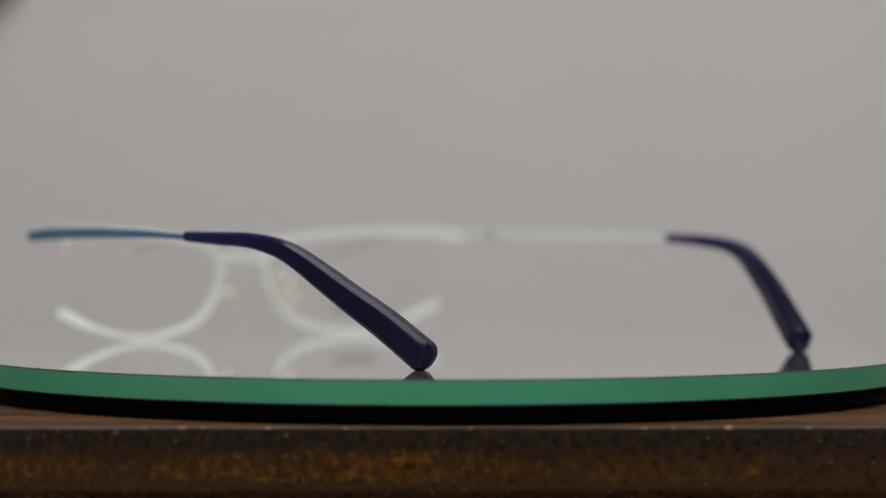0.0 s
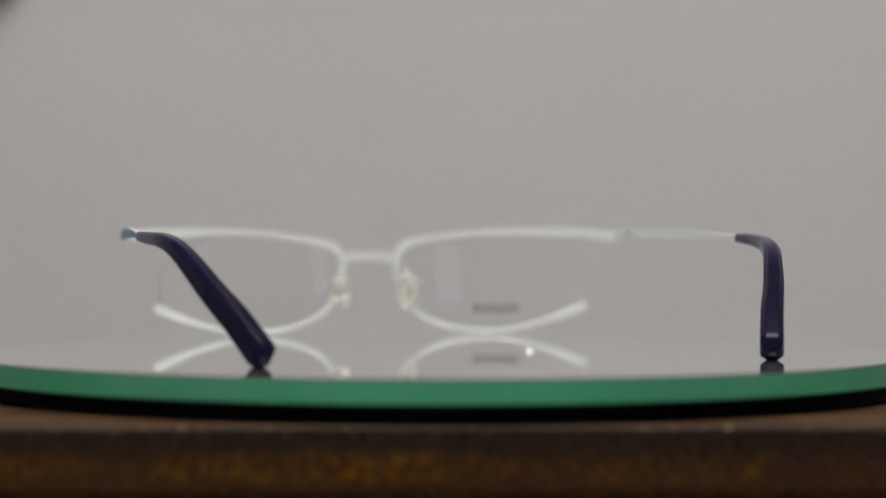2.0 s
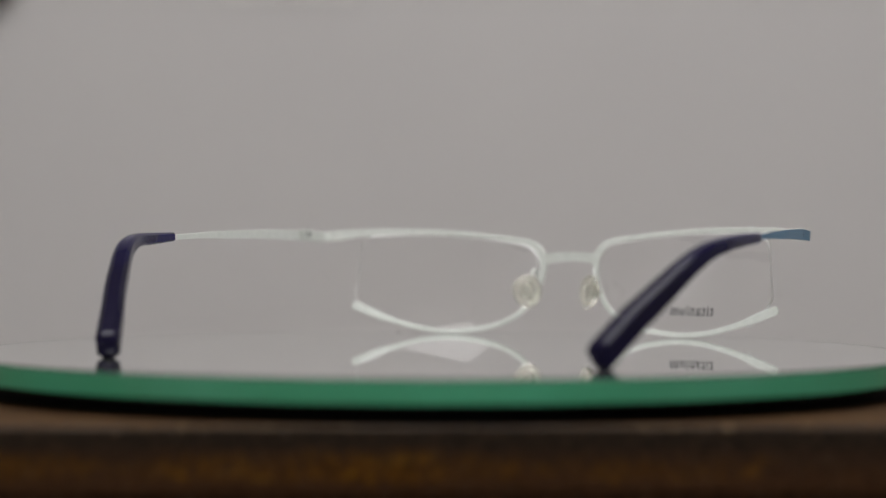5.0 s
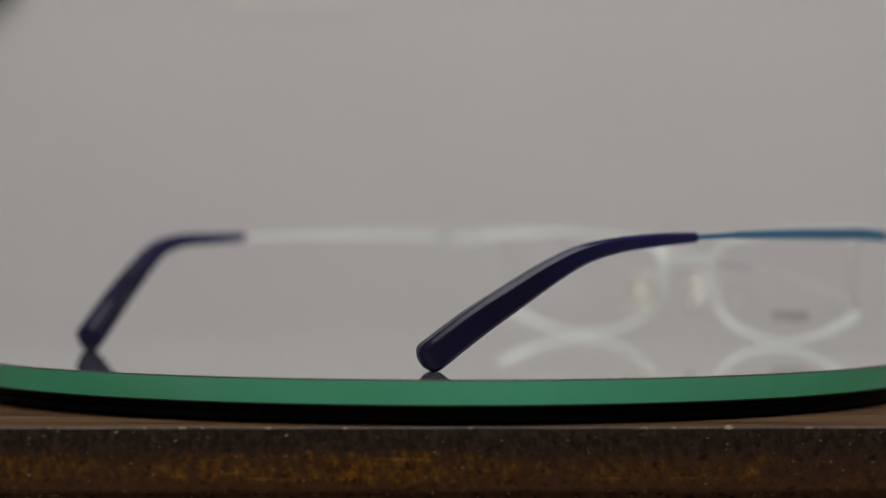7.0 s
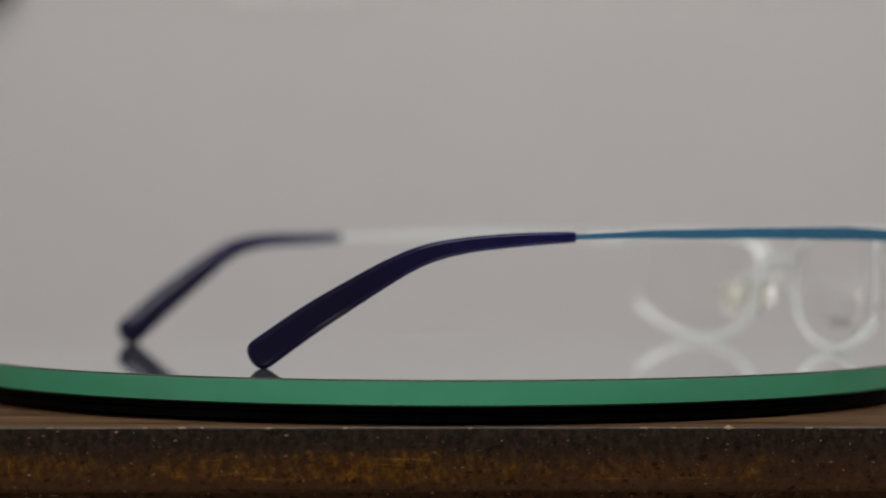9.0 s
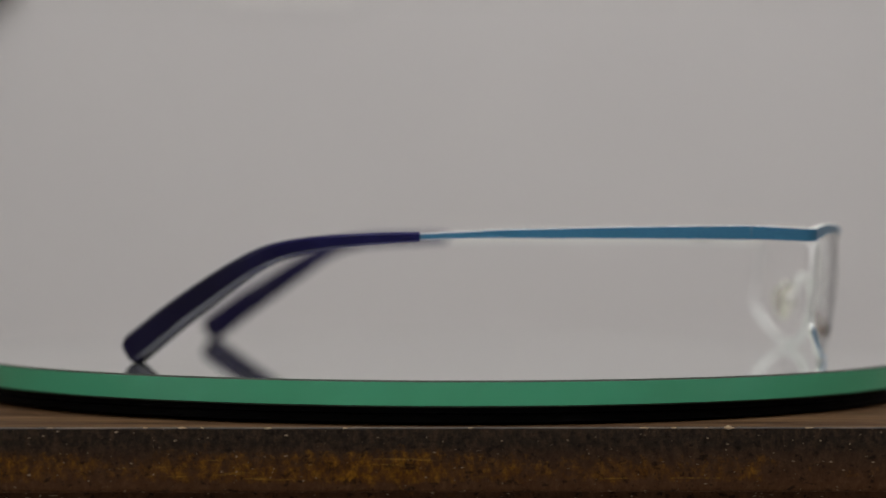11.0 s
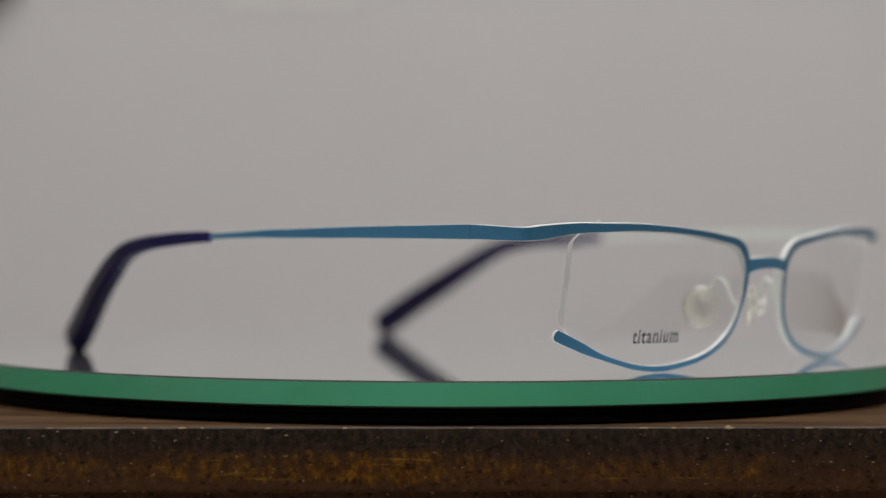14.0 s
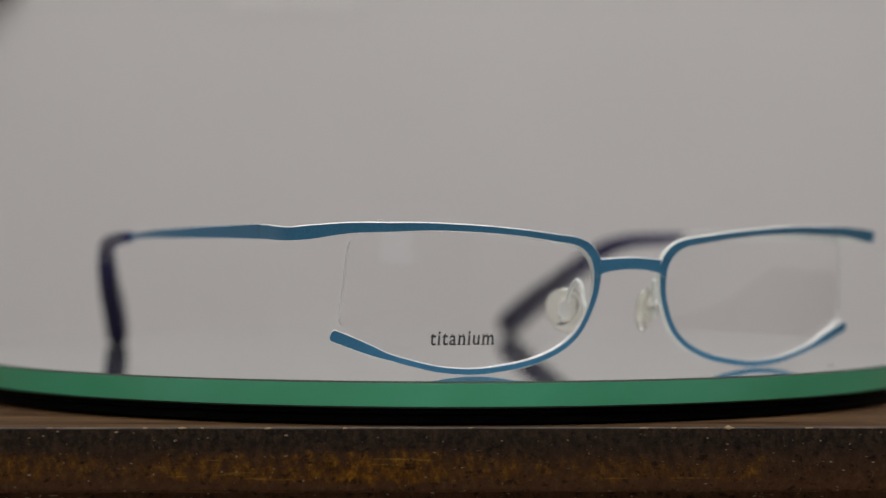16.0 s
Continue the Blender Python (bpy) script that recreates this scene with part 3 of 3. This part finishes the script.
def temple(glasses, side):
    """A side arm: blue outside, white inside and along its edges, slimming towards the navy tip."""
    rows = [(72.1, -42.6, 28.65, 3.1), (72.9, -30, 28.6, 2.75), (74.0, -14, 28.5, 2.45), (74.8, 0, 28.3, 2.1), (75.3, 9, 28.2, 1.85), (75.6, 16, 27.95, 1.5), (75.9, 24, 27.65, 1.35), (76.0, 31, 27.35, 1.3)]
    pts = spline(rows, 60)
    bm = bmesh.new()
    rings = []
    for i, (x, y, z, w) in enumerate(pts):
        a, b = pts[max(i - 1, 0)], pts[min(i + 1, len(pts) - 1)]
        t = Vector((side * (b[0] - a[0]), b[1] - a[1], b[2] - a[2])).normalized()
        out = Vector((t.y, -t.x, 0)).normalized() * side
        rings.append(bar_ring(Vector((side * x, y, z)) - out * 0.5, t.cross(out).normalized(), out, w, 1.2, 0.08))
    sweep(bm, rings, caps=(2, 1), mats=FACE_MATS)
    arm = part("temple", bm, [BLUE, PALE, GAP], glasses, "blue titanium side arm, white inside")

    rows = [(75.9, 26.2, 27.5, 2.3, 2.3), (75.7, 30, 27.35, 2.5, 2.5), (75.0, 38, 26.9, 2.9, 2.6), (73.7, 48, 25.95, 3.3, 3.2), (71.9, 55.4, 24.5, 3.9, 3.8), (70.2, 60.6, 22.5, 4.5, 4.2), (67.8, 66.7, 19.0, 5.2, 4.6),
            (64.9, 73.7, 14.4, 5.8, 4.9), (61.5, 80.8, 9.4, 6.3, 5.2), (57.9, 89.1, 3.0, 6.6, 5.4)]
    if side > 0:  # the wearer's left tip starts further back
        rows = [(x + 0.14 * min(max((y - 48) / 38, 0.0), 1.0), y + float(np.interp(y, (26, 45, 58, 88), (2.5, 2.1, 2.3, 2.0))), z + float(np.interp(y, (36, 48, 58, 70), (0.1, 0.75, 0.85, 0.0))), h, w) for x, y, z, h, w in rows]
    pts = spline(rows, 60)
    base_at = Vector((side * 75.9, rows[0][1], 27.5))
    bm = bmesh.new()
    rings = []
    for i, (x, y, z, h, w) in enumerate(pts):
        a, b = pts[max(i - 1, 0)], pts[min(i + 1, len(pts) - 1)]
        t = Vector((side * (b[0] - a[0]), b[1] - a[1], b[2] - a[2])).normalized()
        out = Vector((t.y, -t.x, 0)).normalized() * side
        across = t.cross(out).normalized()
        c = Vector((side * x, y, z))
        if i == 0:
            rings.append([(p - base_at) * MM for p in chamfered(c - t * 0.15, across, out, w * 0.86, h * 0.86)])
        rings.append([(p - base_at) * MM for p in chamfered(c, across, out, w, h)])
    for k in (0.3, 0.55, 0.75, 0.9, 0.98):
        q = math.sqrt(1 - k * k)
        rings.append([(p - base_at) * MM for p in chamfered(c + t * (2.6 * k), across, out, w * q, h * q)])
    sweep(bm, rings)
    tip = part("temple_tip", bm, NAVY, arm, "glossy navy acetate tip, bent down")
    tip.location = place(base_at)
    return arm


def hinge(glasses, side):
    """Knuckles on the inner side, between the end piece and the arm."""
    body = None
    for z0, z1 in ((27.2, 27.95), (28.35, 28.85), (29.25, 30.0)):
        bm = bmesh.new()
        lathe(bm, [(0, z0 * MM), (1.0 * MM, z0 * MM), (1.15 * MM, (z0 + 0.12) * MM), (1.15 * MM, (z1 - 0.12) * MM), (1.0 * MM, z1 * MM), (0, z1 * MM)], 20)
        bmesh.ops.translate(bm, verts=bm.verts, vec=(Vector((side * 70.6, -42.6, 0)) + SHIFT) * MM)
        if body is None:
            body = part("hinge", bm, PALE, glasses, "small white three-part hinge")
        else:
            part("knuckle", bm, PALE, body)
    bm = bmesh.new()
    lathe(bm, [(0, 27.25 * MM), (0.95 * MM, 27.25 * MM), (0.95 * MM, 29.95 * MM), (0.4 * MM, 30.15 * MM), (0, 30.15 * MM)], 14)
    bmesh.ops.translate(bm, verts=bm.verts, vec=(Vector((side * 70.6, -42.6, 0)) + SHIFT) * MM)
    part("screw", bm, GAP, body, "steel screw, dark as the shade in the hinge gaps")
    # two lugs on the front, one on the arm; a dark plate imitates the shade between them
    for y0, y1, z0, z1, x0, x1, mat in ((-46.6, -42.6, 27.35, 27.95, 70.0, 71.5, PALE), (-46.6, -42.6, 29.25, 29.85, 70.0, 71.5, PALE), (-46.6, -44.0, 27.97, 29.23, 70.0, 71.5, PALE),
                                        (-42.6, -39.6, 28.35, 28.85, 70.0, 71.5, PALE), (-40.0, -37.6, 27.45, 28.33, 70.0, 71.5, PALE), (-40.0, -37.6, 28.87, 29.75, 70.0, 71.5, PALE), (-44.0, -40.0, 27.97, 29.23, 70.9, 71.4, GAP)):
        bm = bmesh.new()
        xa, xb = sorted((side * x0, side * x1))
        a, b = place((xa, y0, z0)), place((xb, y1, z1))
        box(bm, a.x, b.x, a.y, b.y, a.z, b.z, 0.00012)
        part("leaf_or_gap_plate", bm, mat, body)
    return body


def nose_pad(glasses, side):
    c = Vector((9.9, -57.6, 13.1)) if side > 0 else Vector((-9.4, -55.9, 13.1))
    out = Vector((-side * 0.56, 0.82, 0.12)).normalized()
    up = (Vector((side * 0.18, 0.0, 1.0)) - out * out.dot(Vector((side * 0.18, 0.0, 1.0)))).normalized()
    across = up.cross(out)
    turn = [2 * math.pi * j / 32 for j in range(32)]
    bm = bmesh.new()
    rings = []
    # a soft cushion with a raised collar round the metal core on its back
    for k, q in ((-1.35, 0.30), (-1.45, 0.40), (-1.30, 0.50), (-0.72, 0.56), (-0.66, 0.74), (-0.56, 0.88), (-0.30, 0.965), (0.0, 1.0), (0.30, 0.95), (0.55, 0.80), (0.70, 0.55), (0.76, 0.25)):
        rings.append([place(c + out * (k * 1.35) + (across * (math.cos(a) * 4.3) + up * (math.sin(a) * 4.7 * (1 - 0.10 * math.sin(a)))) * q) for a in turn])
    sweep(bm, rings)
    pad = part("nose_pad", bm, SILICONE, glasses, "clear silicone nose pad on a white wire arm")
    # the flat metal core cast into the cushion
    bm = bmesh.new()
    rings = []
    for k, q in ((-1.75, 0.5), (-1.70, 0.7), (-0.55, 0.7), (-0.45, 1.25), (-0.15, 1.25), (0.05, 0.7)):
        rings.append([place(c + out * k + (across * (0.85 * math.cos(a)) + up * (1.55 * math.sin(a) * (1.25 if q > 1 else 0.8))) * q) for a in turn])
    sweep(bm, rings)
    part("pad_core", bm, PAD_METAL, pad, "bright steel core inside the pad")
    bm = bmesh.new()
    rings = []
    for k, q in ((-3.0, 0.6), (-2.85, 0.95), (-1.9, 0.95), (-1.7, 0.7)):
        rings.append([place(c + out * k + (across * (1.5 * math.cos(a)) + up * (2.1 * math.sin(a))) * q) for a in turn])
    sweep(bm, rings)
    part("pad_box", bm, PAD_METAL, pad, "small bright metal pad socket")
    # the screw through the socket
    bm = bmesh.new()
    m = c - out * 2.3
    tube(bm, [place(m - across * 1.6), place(m - across * 1.5), place(m + across * 1.5), place(m + across * 1.6)], [0.2 * MM, 0.34 * MM, 0.34 * MM, 0.2 * MM], 12)
    part("screw", bm, STEEL, pad, "tiny steel screw")
    start = Vector((side * 9.7, face_y(9.7, 12.3) + 1.2, 12.3))
    path = spline([tuple(start), (side * 9.3, max(c.y - 7.0, -63.6), 15.2), (side * 9.1, c.y - 5.9, 17.8), (side * 9.3, c.y - 4.5, 18.8), (side * 9.8, c.y - 3.3, 17.6), (side * 10.3, c.y - 2.5, 15.2), tuple(c - out * 2.5)], 36)
    bm = bmesh.new()
    tube(bm, [place(p) for p in path], 0.45 * MM, 12)
    part("pad_arm", bm, PALE, pad, "bent white wire arm")
    return pad


def lens_tab(glasses, side, s, z, r):
    """The little clear loop that peeps out where the lens is held."""
    bm = bmesh.new()
    y = face_y(s, z) + 0.5
    tube(bm, [place((side * (s + r * 1.7 * math.cos(a)), y, z + 0.7 * r * math.sin(a))) for a in [math.pi * 2 * k / 16 for k in range(17)]], 0.14 * MM, 8)
    part("lens_clip", bm, CLIP, glasses, "tiny clear loop holding the lens")


def eyeglasses():
    glasses = empty("eyeglasses")
    front_frame(glasses)
    for side in (-1, 1):
        glass = lens(glasses, side)
        if side < 0:
            lettering(glass)
        temple(glasses, side)
        hinge(glasses, side)
        nose_pad(glasses, side)
        lens_tab(glasses, side, 54.0, 30.6, 0.46)
        lens_tab(glasses, side, 54.2, 3.9, 0.46)
    tagged(glasses, "blue half-rim eyeglasses, white inside, navy tips, standing open", "eyeglasses")
    return glasses


GLASSES = eyeglasses()


# ---------------------------------------------------------------- what moves
LEAN = pose(0, 0, 0, 0.11, 0, 0)  # the plate runs slightly out of true


def motions():
    """The plate turns evenly and carries the eyeglasses round with it."""
    turn = [(t * 0.5, 218.371 - 11.9706 * t * 0.5) for t in range(33)]
    walk(GLASSES, [(t, pose(0, 0, 0, 0, 0, a) @ LEAN) for t, a in turn])
    focus = [(0.0, 0.445), (0.6, 0.458), (1.2, 0.482), (2.0, 0.505), (2.5, 0.535), (2.8, 0.585), (3.1, 0.612), (4.2, 0.61), (4.7, 0.60), (5.4, 0.46), (5.9, 0.434), (8.0, 0.43), (11.0, 0.422), (16.0, 0.420)]
    walk(FOCUS, [(t, pose(0, EYE[1] + d, EYE[2])) for t, d in focus])
    walk(PLATE, [(t, pose(0, 0, -BOARD_Z, 0, 0, a) @ LEAN) for t, a in turn])


motions()
